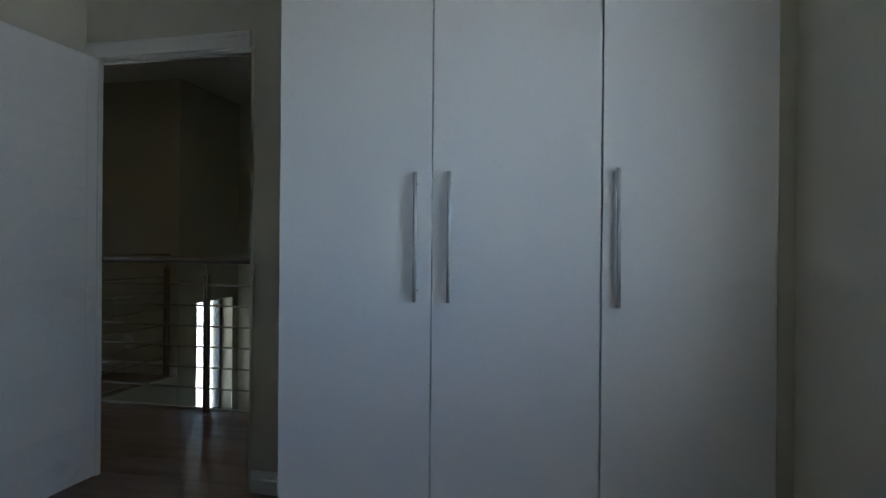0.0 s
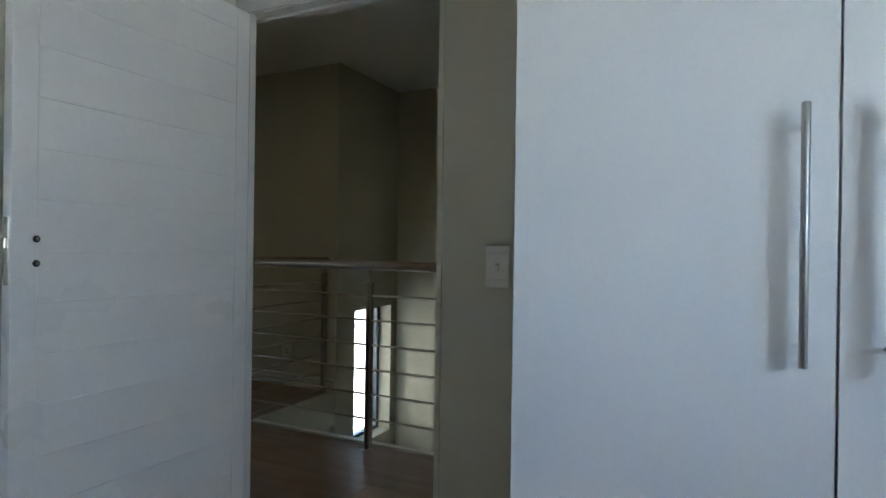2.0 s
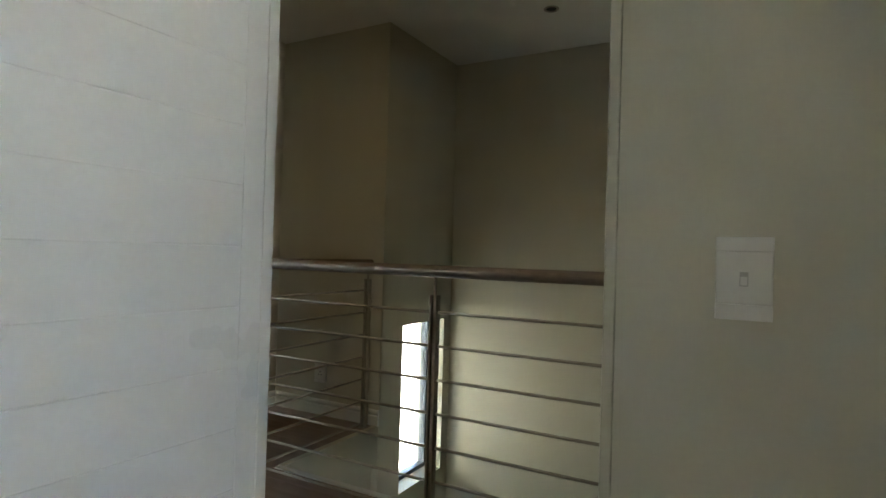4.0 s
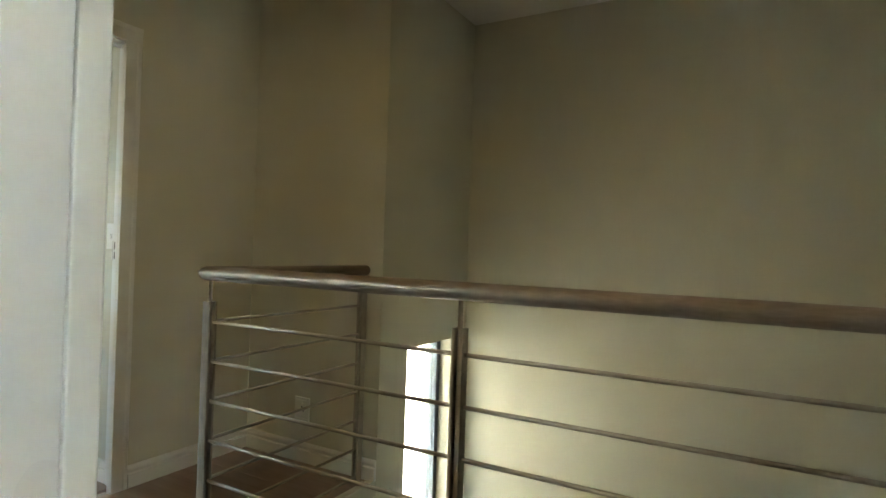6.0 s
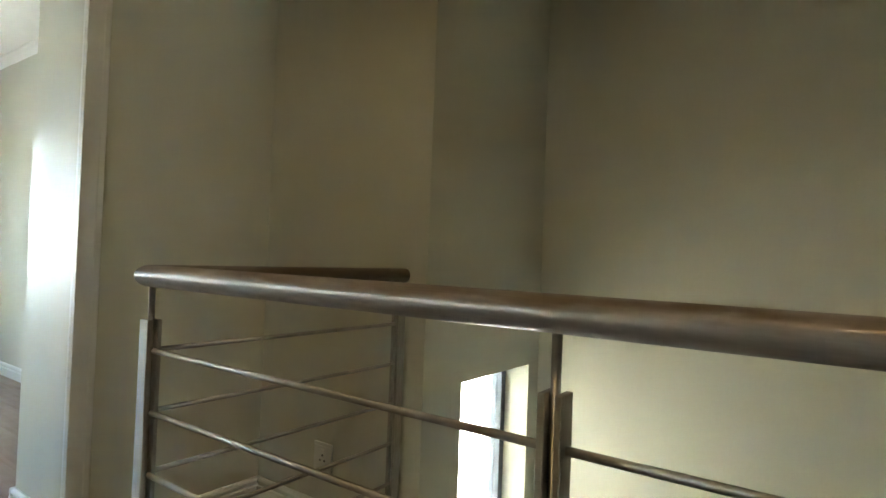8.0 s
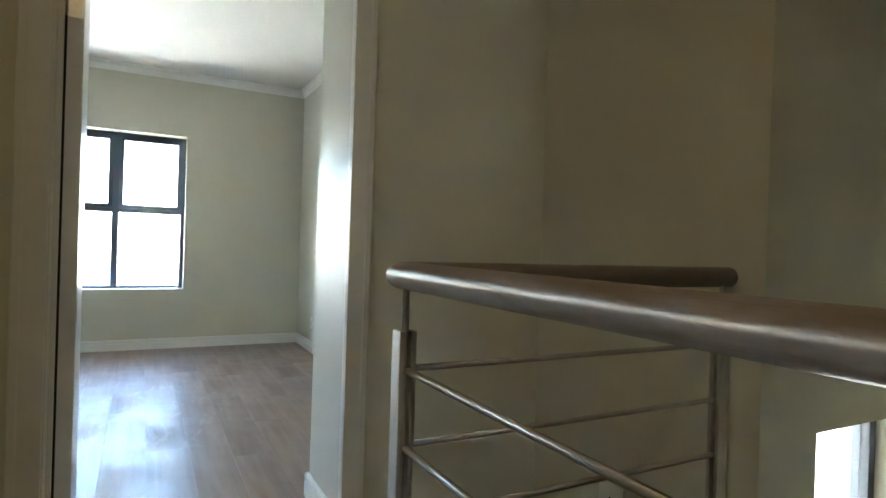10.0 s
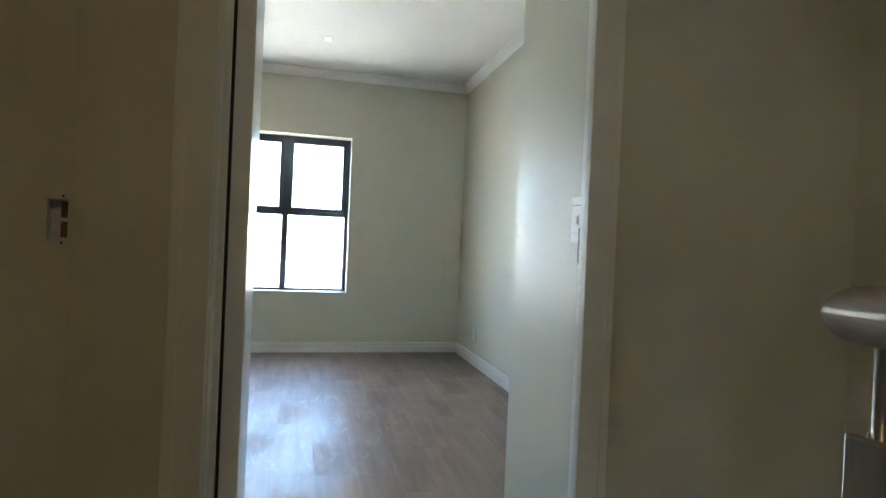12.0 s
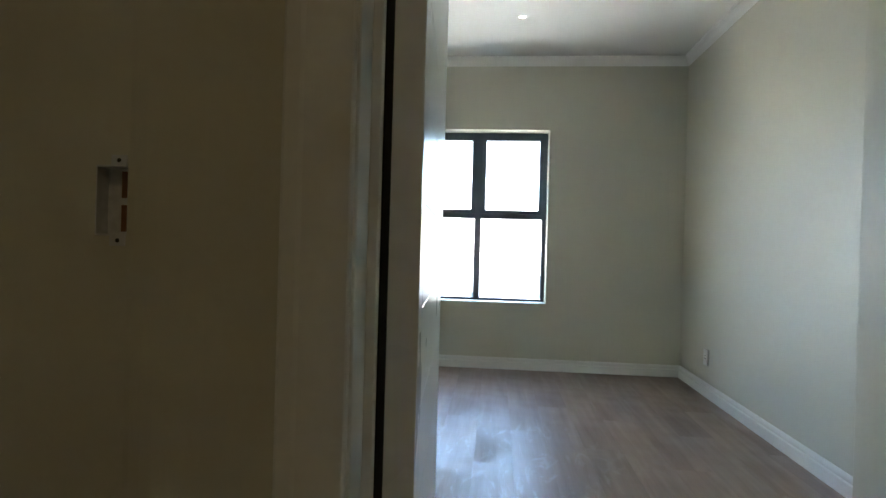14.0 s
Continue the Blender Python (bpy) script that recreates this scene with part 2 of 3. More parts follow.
def panel(axis, at, thick, us, vs, holes=()):
    """A wall in one piece with openings through it. axis: 'x' or 'y', the way its faces look; us along the wall, vs upwards."""
    cu = sorted({us[0], us[1], *[h[i] for h in holes for i in (0, 1)]})
    cv = sorted({vs[0], vs[1], *[h[i] for h in holes for i in (2, 3)]})
    cu = [u for u in cu if us[0] <= u <= us[1]]
    cv = [v for v in cv if vs[0] <= v <= vs[1]]

    def solid(i, j):
        if not (0 <= i < len(cu) - 1 and 0 <= j < len(cv) - 1):
            return False
        u, v = (cu[i] + cu[i + 1]) / 2, (cv[j] + cv[j + 1]) / 2
        return not any(h[0] < u < h[1] and h[2] < v < h[3] for h in holes)
    bm = bmesh.new()
    known = {}

    def vert(i, j, s):
        if (i, j, s) not in known:
            w = at + thick * s
            known[i, j, s] = bm.verts.new((w, cu[i], cv[j]) if axis == "x" else (cu[i], w, cv[j]))
        return known[i, j, s]
    for i in range(len(cu) - 1):
        for j in range(len(cv) - 1):
            if not solid(i, j):
                continue
            for s in (0, 1):
                bm.faces.new([vert(i, j, s), vert(i + 1, j, s), vert(i + 1, j + 1, s), vert(i, j + 1, s)])
            for (di, dj), (p, q) in (((-1, 0), ((i, j), (i, j + 1))), ((1, 0), ((i + 1, j), (i + 1, j + 1))),
                                     ((0, -1), ((i, j), (i + 1, j))), ((0, 1), ((i, j + 1), (i + 1, j + 1)))):
                if not solid(i + di, j + dj):
                    bm.faces.new([vert(*p, 0), vert(*q, 0), vert(*q, 1), vert(*p, 1)])
    bmesh.ops.recalc_face_normals(bm, faces=bm.faces[:])
    return bm


def profile_run(points, start, end, out, up=(0, 0, 1)):
    """A moulding: the profile's points (away from the wall, upwards) swept from start to end."""
    bm = bmesh.new()
    o, w = Vector(out), Vector(up)
    rings = [[bm.verts.new(Vector(p) + o * a + w * b) for a, b in points] for p in (start, end)]
    n = len(points)
    for k in range(n):
        bm.faces.new((rings[0][k], rings[0][(k + 1) % n], rings[1][(k + 1) % n], rings[1][k]))
    bm.faces.new(rings[0][::-1])
    bm.faces.new(rings[1])
    bmesh.ops.recalc_face_normals(bm, faces=bm.faces[:])
    return bm


def mesh(name, bm, mat):
    me = bpy.data.meshes.new(name)
    bm.to_mesh(me)
    bm.free()
    me.materials.append(mat)
    return me


def part(name, bm, mat, parent, label=""):
    ob = new(name, mesh(name, bm, mat))
    ob.parent = parent
    return tagged(ob, label)


def thing(name, label, category, group="", at=(0, 0, 0), kind=""):
    ob = new(name)
    ob.location = at
    ob.empty_display_size = 0.05
    return tagged(ob, label, category, group, kind)


def structure(name, bm, mat, label, category):
    return tagged(new(name, mesh(name, bm, mat)), label, category, "", "structure")


# ---- the large structure ----
H, HL = 2.70, 2.575      # ceiling heights: bedrooms, landing
YB, YS = -1.025, -0.925   # wall between first bedroom and landing
YL = -1.25               # south end of the landing beside the doorway
XD, XR = -0.845, -0.955  # wall between landing and second bedroom
XW = -5.22               # window wall of the second bedroom
XB, YC, YA = 0.06, 1.87, 0.95
D1 = (0.933, 1.937)      # first doorway, as built in the wall
D2 = (-0.655, 0.234)     # second doorway, as built in the wall
LOW = -2.9

structure("wall_bedroom_landing", panel("y", YB, YS - YB, (0.902, 4.25), (LOW, H + 0.2), [(D1[0], D1[1], -0.0125, 2.054)]), WALL,
          "cream painted plaster wall with a doorway", "wall")
structure("wall_bedroom_side", box((0.90, -5.9, -0.3), (1.022, YB, H + 0.2)), WALL, "cream painted plaster wall behind the open door", "wall")
structure("wall_bedroom_window", panel("x", 3.97, 0.23, (-5.9, YB), (-0.3, H + 0.2), [(-3.37, -2.25, 1.05, 2.076)]), WALL,
          "cream painted plaster wall with a window opening", "wall")
structure("wall_bedroom_back", box((0.9, -6.1, -0.3), (4.2, -5.9, H + 0.2)), WALL, "cream painted plaster wall", "wall")
structure("wall_wardrobe_side", box((2.340, -1.450, 0.0), (2.3875, YB, H), 0.002), WALL, "cream painted side of the built-in wardrobe", "wall")

structure("wall_landing_door", panel("x", XR, XD - XR, (-2.5, YA + 0.1), (LOW, H + 0.2), [(D2[0], D2[1], -0.0125, 2.054), (-0.9300, -0.8930, 1.0535, 1.1325)]), WALL,
          "cream painted plaster wall with a doorway", "wall")
structure("wall_landing_south", box((XD, YL - 0.12, LOW), (0.90, YL, H + 0.2)), WALL, "cream painted plaster wall at the side of the landing", "wall")
structure("wall_landing_end", box((XD, YA, LOW), (XB, YA + 0.12, H + 0.2)), WALL, "cream painted plaster wall at the end of the landing", "wall")
structure("wall_stair_window", panel("x", XB - 0.23, 0.23, (YA + 0.12, YC), (LOW, H + 0.2), [(1.20, 1.77, -0.52, 0.615)]), WALL,
          "cream painted stairwell wall with a tall narrow window", "wall")
structure("wall_stair_north", box((XB - 0.23, YC, LOW), (4.25, YC + 0.23, H + 0.2)), WALL, "tall cream painted stairwell wall", "wall")
structure("wall_stair_east", box((4.02, YS, LOW), (4.25, YC, H + 0.2)), WALL, "cream painted plaster wall", "wall")
structure("wall_stair_low_west", box((XB - 0.23, YS, LOW), (XB - 0.05, YA, -0.26)), WALL, "cream painted wall below the landing", "wall")

structure("wall_second_return", box((-1.467, 0.236, -0.02), (XR, YA + 0.35, H + 0.1), 0.004), WALL, "cream satin painted return wall beside the doorway", "wall")
structure("wall_second_north", box((XW, 1.083, -0.3), (-1.467, 1.28, H + 0.2)), WALL, "cream painted plaster wall", "wall")
structure("wall_second_window", panel("x", XW - 0.23, 0.23, (-2.7, 1.28), (-0.3, H + 0.2), [(-1.854, -0.054, 0.572, 2.076)]), WALL,
          "cream painted plaster wall with a window opening", "wall")
structure("wall_second_south", box((XW, -2.7, -0.3), (XR, -2.5, H + 0.2)), WALL, "cream painted plaster wall", "wall")

structure("ceiling_bedroom", box((1.03, -5.9, H), (3.97, YB, H + 0.1)), CEIL, "white painted ceiling", "ceiling")
structure("ceiling_landing", box((XD, YS, HL), (4.02, YC, HL + 0.1)), CEIL, "white painted ceiling over the landing and stairs", "ceiling")
structure("ceiling_landing_recess", box((XD, YL, HL), (0.90, YS, HL + 0.1)), CEIL, "white painted ceiling", "ceiling")
structure("ceiling_second", box((XW, -2.5, H), (XR, 1.083, H + 0.1)), CEIL, "white painted ceiling", "ceiling")

floor_bedroom = structure("floor_bedroom", box((1.03, -5.9, -0.3), (3.97, YS, -0.012)), SCREED, "grey-brown wood laminate floor", "floor")
floor_landing = structure("floor_landing", box((XD, YS, -0.26), (4.02, 0.085, -0.012)), SCREED, "grey-brown wood laminate landing floor", "floor")
floor_recess = structure("floor_landing_recess", box((XD, YL, -0.26), (0.90, YS, -0.012)), SCREED, "grey-brown wood laminate landing floor", "floor")
floor_landing_arm = structure("floor_landing_arm", box((XD, 0.085, -0.26), (0.035, YA, -0.012)), SCREED, "grey-brown wood laminate landing floor", "floor")
floor_second = structure("floor_second", box((XW, -2.5, -0.3), (XD, 1.083, -0.012)), SCREED, "grey-brown wood laminate floor with dusty marks", "floor")
structure("floor_lower", box((-0.2, YS, LOW - 0.1), (4.02, YC, LOW)), SCREED, "pale floor of the storey below", "floor")
structure("trim_landing_edge", box((0.035, 0.085, -0.26), (4.02, 0.125, 0.006), 0.003), TRIM, "white painted edge of the landing floor", "trim")
structure("trim_landing_edge_side", box((0.02, 0.125, -0.26), (0.058, YA, 0.004), 0.003), WALL, "painted edge of the landing floor", "trim")

structure("trim_conduit_chase", profile_run([(0, 0), (0.0025, 0.008), (0.0045, 0.022), (0.0050, 0.036), (0.0042, 0.052), (0.0020, 0.070), (0, 0.090)],
          (XD, -0.8915, 0), (XD, -0.8915, HL), (1, 0, 0), (0, 1, 0)), WALL, "uneven plastered strip over a filled conduit chase", "trim")

# ---- ground and houses outside ----
structure("ground", box((-400, -400, LOW - 0.4), (400, 400, LOW - 0.11)), GROUND, "pale paved ground outside", "ground")
house = thing("house", "pale rendered neighbouring house seen through the window", "house", at=(-24, -1, LOW - 0.11))
part("wall", box((-4, -7, 0), (4, 9, 3.2)), RENDERW, house)
part("roof", profile_run([(-4.6, 0.0), (4.6, 0.0), (4.6, 0.12), (0, 0.42), (-4.6, 0.12)], (0, -7.5, 3.2), (0, 9.5, 3.2), (1, 0, 0)), ROOFM, house)
for y in (-5.0, -1.6, 2.4, 6.0):
    w = part("window", box((3.98, y, 1.3), (4.03, y + 1.4, 2.5), 0.01), ALU, house)
    part("pane", box((4.03, y + 0.08, 1.38), (4.04, y + 1.32, 2.42)), CHROME, w)
garden = thing("garden_wall", "pale rendered boundary wall outside", "wall", at=(-14, 0, LOW - 0.11))
part("wall", box((-0.11, -30, 0), (0.11, 30, 1.9)), RENDERW, garden)
part("coping", box((-0.16, -30, 1.9), (0.16, 30, 1.98), 0.01), RENDERW, garden)
dish = thing("satellite_dish", "small pale satellite dish on the neighbouring house", "dish", at=(-19.9, 0.9, 0.42))
bm = bmesh.new()
bmesh.ops.create_uvsphere(bm, u_segments=20, v_segments=10, radius=0.4)
bmesh.ops.delete(bm, geom=[v for v in bm.verts if v.co.z > -0.18], context="VERTS")
bmesh.ops.solidify(bm, geom=bm.faces[:], thickness=0.012)
bmesh.ops.rotate(bm, verts=bm.verts[:], cent=(0, 0, 0), matrix=Matrix.Rotation(radians(-70), 3, "Y"))
part("reflector", bm, RENDERW, dish)
part("arm", tube([(-0.25, 0, -0.15), (-0.05, 0, -0.45), (-0.05, 0, -0.62)], 0.02, 10), GALV, dish)

# ---- trim: door linings, architraves, baseboards, cornices ----
ARCH = [(0, 0), (0.013, 0), (0.015, 0.002), (0.015, 0.052), (0.017, 0.057), (0.017, 0.072), (0.013, 0.076), (0, 0.076)]
BASE = [(0, 0), (0.018, 0), (0.018, 0.060), (0.0165, 0.063), (0.009, 0.066), (0.009, 0.074), (0.0155, 0.078), (0.0155, 0.086), (0.012, 0.094), (0.006, 0.100), (0, 0.100)]
COVE = [(0, 0), (0.002, 0), (0.006, 0.010), (0.013, 0.025), (0.021, 0.043), (0.033, 0.058), (0.046, 0.067), (0.048, 0.076), (0.054, 0.078), (0, 0.078)]


def lining(name, axis, opening, wall, top, stop_side, label, latch_stop=0.012, latch_side=None, latch_mat=None):
    """The frame in a doorway: two jambs, a head and their door stops. axis 'y': the opening runs along x."""
    t = 0.020
    lo, hi = opening
    w0, w1 = min(wall) - 0.003, max(wall) + 0.003
    s0, s1 = stop_side
    s2, s3 = latch_side or stop_side

    def put(u0, u1, w0, w1, z0, z1):
        return box((u0, w0, z0), (u1, w1, z1), 0.0015) if axis == "y" else box((w0, u0, z0), (w1, u1, z1), 0.0015)
    frame_ob = tagged(thing(name, label, "door frame"), kind="structure")
    part("jamb", put(lo + 0.001, lo + t, w0, w1, 0.0, top), TRIM, frame_ob)
    part("jamb", put(hi - t, hi - 0.001, w0, w1, 0.0, top), latch_mat or TRIM, frame_ob)
    part("head", put(lo + 0.001, hi - 0.001, w0, w1, top, top + t - 0.001), TRIM, frame_ob)
    part("door_stop", put(lo + t, lo + t + 0.012, s0, s1, 0.0, top - 0.012), TRIM, frame_ob)
    part("door_stop", put(hi - t - latch_stop, hi - t, s2, s3, 0.0, top - 0.012), TRIM, frame_ob)
    part("door_stop", put(lo + t, hi - t, s0, s1, top - 0.012, top), TRIM, frame_ob)
    return frame_ob


frame_1 = lining("door_frame_1", "y", D1, (YB, YS), 2.034, (YB + 0.045, YB + 0.062), "white painted wooden door frame", latch_mat=WALL)
frame_2 = lining("door_frame_2", "x", D2, (XR, XD), 2.034, (XR + 0.045, XR + 0.062), "white painted wooden door frame with a strike plate", 0.048, (XD - 0.015, XD + 0.003))

part("hinge_jamb", box((1.0230, -1.0450, 0.0), (1.1080, -1.0120, 2.036), 0.002), TRIM, frame_1)
# first doorway: head moulding in the bedroom, full architrave on the landing
part("architrave", profile_run(ARCH, (1.026, YB, 2.038), (D1[1] - 0.02, YB, 2.038), (0, -1, 0)), TRIM, frame_1)
part("architrave", profile_run(ARCH, (D1[0] - 0.02, YS, 2.038), (D1[1] + 0.02, YS, 2.038), (0, 1, 0)), TRIM, frame_1)
# second doorway, landing side
part("architrave", profile_run(ARCH, (XD, D2[0] - 0.060, 2.038), (XD, D2[1] + 0.012, 2.038), (1, 0, 0)), TRIM, frame_2)
part("architrave", profile_run(ARCH, (XD, D2[0] + 0.016, 0), (XD, D2[0] + 0.016, 2.038), (1, 0, 0), (0, -1, 0)), TRIM, frame_2)
part("architrave", profile_run(ARCH, (XD + 0.003, D2[1] - 0.067, 0), (XD + 0.003, D2[1] - 0.067, 2.038), (1, 0, 0), (0, 1, 0)), TRIM, frame_2)
strike = part("strike_plate", box((-0.950, 0.2112, 1.040), (-0.922, 0.2139, 1.140), 0.0008), PLASTIC, frame_2, "white strike plate with two dark slots")
part("slot", box((-0.940, 0.2103, 1.096), (-0.924, 0.2111, 1.130)), DARK, strike)
part("slot", box((-0.940, 0.2103, 1.050), (-0.924, 0.2111, 1.084)), DARK, strike)
part("lip", box((-0.9560, 0.2085, 1.046), (-0.9500, 0.2139, 1.134), 0.0015), PLASTIC, strike)
# no real seal: a black strip added as the shade of the hinge-side gap
part("gap_shade", box((-0.9700, -0.6540, 0.0), (-0.9590, -0.6228, 2.0535)), GAP_SHADE, frame_2, "black strip standing in for the shade in the hinge-side gap")


def baseboard(name, start, end, out):
    return structure(name, profile_run(BASE, start, end, out), TRIM, "white painted moulded baseboard", "baseboard")


baseboard("baseboard_bedroom", (D1[1], YB, 0), (2.340, YB, 0), (0, -1, 0))
baseboard("baseboard_wardrobe_side", (2.340, YB - 0.016, 0), (2.340, -1.450, 0), (-1, 0, 0))
baseboard("baseboard_bedroom_side", (1.03, -5.9, 0), (1.03, YB - 0.02, 0), (1, 0, 0))
baseboard("baseboard_bedroom_window", (3.97, -5.9, 0), (3.97, -1.66, 0), (-1, 0, 0))
baseboard("baseboard_landing_south", (XD, YL, 0), (0.90, YL, 0), (0, 1, 0))
baseboard("baseboard_landing_south_east", (D1[1] + 0.062, YS, 0), (4.02, YS, 0), (0, 1, 0))
baseboard("baseboard_landing_door", (XD, D2[1] + 0.012, 0), (XD, YA, 0), (1, 0, 0))
baseboard("baseboard_landing_door_south", (XD, YL + 0.016, 0), (XD, D2[0] - 0.062, 0), (1, 0, 0))
baseboard("baseboard_landing_end", (XD + 0.016, YA, 0), (XB, YA, 0), (0, -1, 0))
baseboard("baseboard_second_window", (XW, -2.5, 0), (XW, 1.083, 0), (1, 0, 0))
baseboard("baseboard_second_north", (XW + 0.016, 1.083, 0), (-1.467, 1.083, 0), (0, -1, 0))
baseboard("baseboard_second_return_back", (-1.467, 0.220, 0), (-1.467, 1.067, 0), (-1, 0, 0))
baseboard("baseboard_second_return", (-1.467, 0.236, 0), (XR - 0.004, 0.236, 0), (0, -1, 0))
baseboard("baseboard_second_south", (XW, -2.5, 0), (XR, -2.5, 0), (0, 1, 0))


def cornice(name, start, end, out):
    return structure(name, profile_run(COVE, start, end, out), CEIL, "white moulded ceiling cornice", "cornice")


HC = H - 0.078
cornice("cornice_second_window", (XW, -2.5, HC), (XW, 1.083, HC), (1, 0, 0))
cornice("cornice_second_north", (XW, 1.083, HC), (-1.467, 1.083, HC), (0, -1, 0))
cornice("cornice_second_south", (XW, -2.5, HC), (XR, -2.5, HC), (0, 1, 0))


# ---- windows ----
def aluminium_window(name, x, ys, z0, z1, transom, label):
    """Columns of panes between ys: opening sashes above the transom, fixed lights below."""
    win = tagged(thing(name, label, "window"), kind="structure")
    d0, d1 = x - 0.03, x + 0.03
    f, m = 0.036, 0.029
    y0, y1 = ys[0], ys[-1]
    part("frame_side", box((d0, y0, z0), (d1, y0 + f, z1), 0.002), ALU, win)
    part("frame_side", box((d0, y1 - f, z0), (d1, y1, z1), 0.002), ALU, win)
    part("frame_head", box((d0, y0 + f, z1 - f), (d1, y1 - f, z1), 0.002), ALU, win)
    part("frame_sill", box((d0, y0 + f, z0), (d1, y1 - f, z0 + 0.026), 0.002), ALU, win)
    for y in ys[1:-1]:
        part("mullion", box((d0, y - m, z0 + 0.026), (d1, y + m, z1 - f), 0.002), ALU, win)
    for i in range(len(ys) - 1):
        a = ys[i] + (f if i == 0 else m)
        b = ys[i + 1] - (f if i == len(ys) - 2 else m)
        part("transom", box((d0, a, transom - 0.022), (d1, b, transom + 0.022), 0.002), ALU, win)
        s = 0.035
        lo, hi = transom + 0.022, z1 - f
        sash = part("sash", box((d0 + 0.01, a, lo), (d1 + 0.012, a + s, hi), 0.003), ALU, win)
        part("sash_rail", box((d0 + 0.01, b - s, lo), (d1 + 0.012, b, hi), 0.003), ALU, sash)
        part("sash_rail", box((d0 + 0.01, a + s, lo), (d1 + 0.012, b - s, lo + s), 0.003), ALU, sash)
        part("sash_rail", box((d0 + 0.01, a + s, hi - s), (d1 + 0.012, b - s, hi), 0.003), ALU, sash)
        c = (a + b) / 2
        part("handle", box((d1 + 0.012, c - 0.06, lo + 0.006), (d1 + 0.030, c + 0.05, lo + 0.020), 0.004), ALU, sash)
        part("window_stay", box((d1 + 0.001, b - 0.018, z0 + 0.03), (d1 + 0.010, b - 0.006, z0 + 0.26), 0.002), ALU, win)
        for z_lo, z_hi, k in ((lo + s, hi - s, s), (z0 + 0.026, transom - 0.022, 0)):
            pane = part("pane", box((x - 0.003, a + k, z_lo), (x + 0.003, b - k, z_hi)), GLASS, win)
            pane.visible_shadow = False
    return win


aluminium_window("window_1", XW - 0.190, (-1.854, -1.257, -0.660, -0.054), 0.572, 2.076, 1.330, "charcoal aluminium casement window with opening sashes above fixed panes")
structure("sill_second_window", box((XW - 0.159, -1.8535, 0.5722), (XW + 0.004, -0.0545, 0.5790), 0.001), TRIM, "white painted window sill", "sill")

win_2 = tagged(thing("window_2", "tall narrow fixed stair window in a dark aluminium frame", "window"), kind="structure")
wx, wy0, wy1, wz0, wz1 = XB - 0.15, 1.20, 1.77, -0.52, 0.615
part("frame_side", box((wx - 0.03, wy0, wz0), (wx + 0.03, wy0 + 0.03, wz1), 0.002), ALU, win_2)
part("frame_side", box((wx - 0.03, wy1 - 0.04, wz0), (wx + 0.03, wy1, wz1), 0.002), ALU, win_2)
part("frame_head", box((wx - 0.03, wy0 + 0.03, wz1 - 0.03), (wx + 0.03, wy1 - 0.04, wz1), 0.002), ALU, win_2)
part("frame_sill", box((wx - 0.03, wy0 + 0.03, wz0), (wx + 0.03, wy1 - 0.04, wz0 + 0.03), 0.002), ALU, win_2)
part("pane", box((wx - 0.003, wy0 + 0.03, wz0 + 0.03), (wx + 0.003, wy1 - 0.04, wz1 - 0.03)), TINTED, win_2).visible_shadow = False

win_3 = tagged(thing("window_3", "charcoal aluminium window in the outer bedroom wall", "window"), kind="structure")
part("frame_head", box((4.08, -3.37, 2.036), (4.14, -2.25, 2.076), 0.002), ALU, win_3)
part("frame_sill", box((4.08, -3.37, 1.05), (4.14, -2.25, 1.09), 0.002), ALU, win_3)
for y in (-3.37, -2.83, -2.29):
    part("frame_side", box((4.08, y, 1.09), (4.14, y + 0.04, 2.036), 0.002), ALU, win_3)
for y in (-3.33, -2.79):
    part("pane", box((4.107, y, 1.09), (4.113, y + 0.50, 2.036)), GLASS, win_3).visible_shadow = False


# ---- doors ----
def grooved_door(name, label, width, m):
    """A flush door with horizontal grooves between a plain border; it stands on x = 0 .. width, y = 0 .. 0.04."""
    door = tagged(thing(name, label, "door"), kind="structure")
    part("core", box((0.004, 0.0012, 0.010), (width - 0.004, 0.0388, 2.026)), DOORW, door)
    st = 0.062
    part("stile", box((0, 0, 0.008), (st - 0.0010, 0.04, 2.028), 0.0015), DOORW, door)
    part("stile", box((width - st + 0.0010, 0, 0.008), (width, 0.04, 2.028), 0.0015), DOORW, door)
    edges = [0.008] + [0.136 + 0.139 * i for i in range(14)] + [2.028]
    for a, b in zip(edges, edges[1:]):
        part("board", box((st + 0.0010, 0, a + (0.0010 if a > 0.1 else 0)), (width - st - 0.0010, 0.04, b - (0.0010 if b < 2.0 else 0)), 0.0015), DOORW, door)
    door.matrix_world = m
    return door


# the first leaf stands open against the bedroom's side wall
door_1 = grooved_door("door_1", "white horizontally grooved door standing open, without its handle", 0.805, pose(1.110, -1.049, 0, 0, 0, -91.3) @ pose(0, -0.04, 0))
lock = part("lock_plate", box((0.805, 0.009, 1.02), (0.807, 0.031, 1.20), 0.0006), CHROME, door_1, "steel lock face plate on the door edge")
part("latch", box((0.807, 0.013, 1.115), (0.814, 0.027, 1.145), 0.003), CHROME, lock)
for z in (1.143, 1.077):
    bm = bmesh.new()
    bmesh.ops.create_cone(bm, cap_ends=True, segments=20, radius1=0.0095, radius2=0.0095, depth=0.003)
    bmesh.ops.rotate(bm, verts=bm.verts[:], cent=(0, 0, 0), matrix=Matrix.Rotation(radians(90), 3, "X"))
    bmesh.ops.translate(bm, verts=bm.verts[:], vec=(0.743, 0.0395, z))
    part("handle_hole", bm, DARK, door_1, "dark empty hole where the handle goes")
    part("lock_follower", box((0.737, 0.0408, z - 0.0045), (0.744, 0.0418, z + 0.0045)), CHROME, door_1)
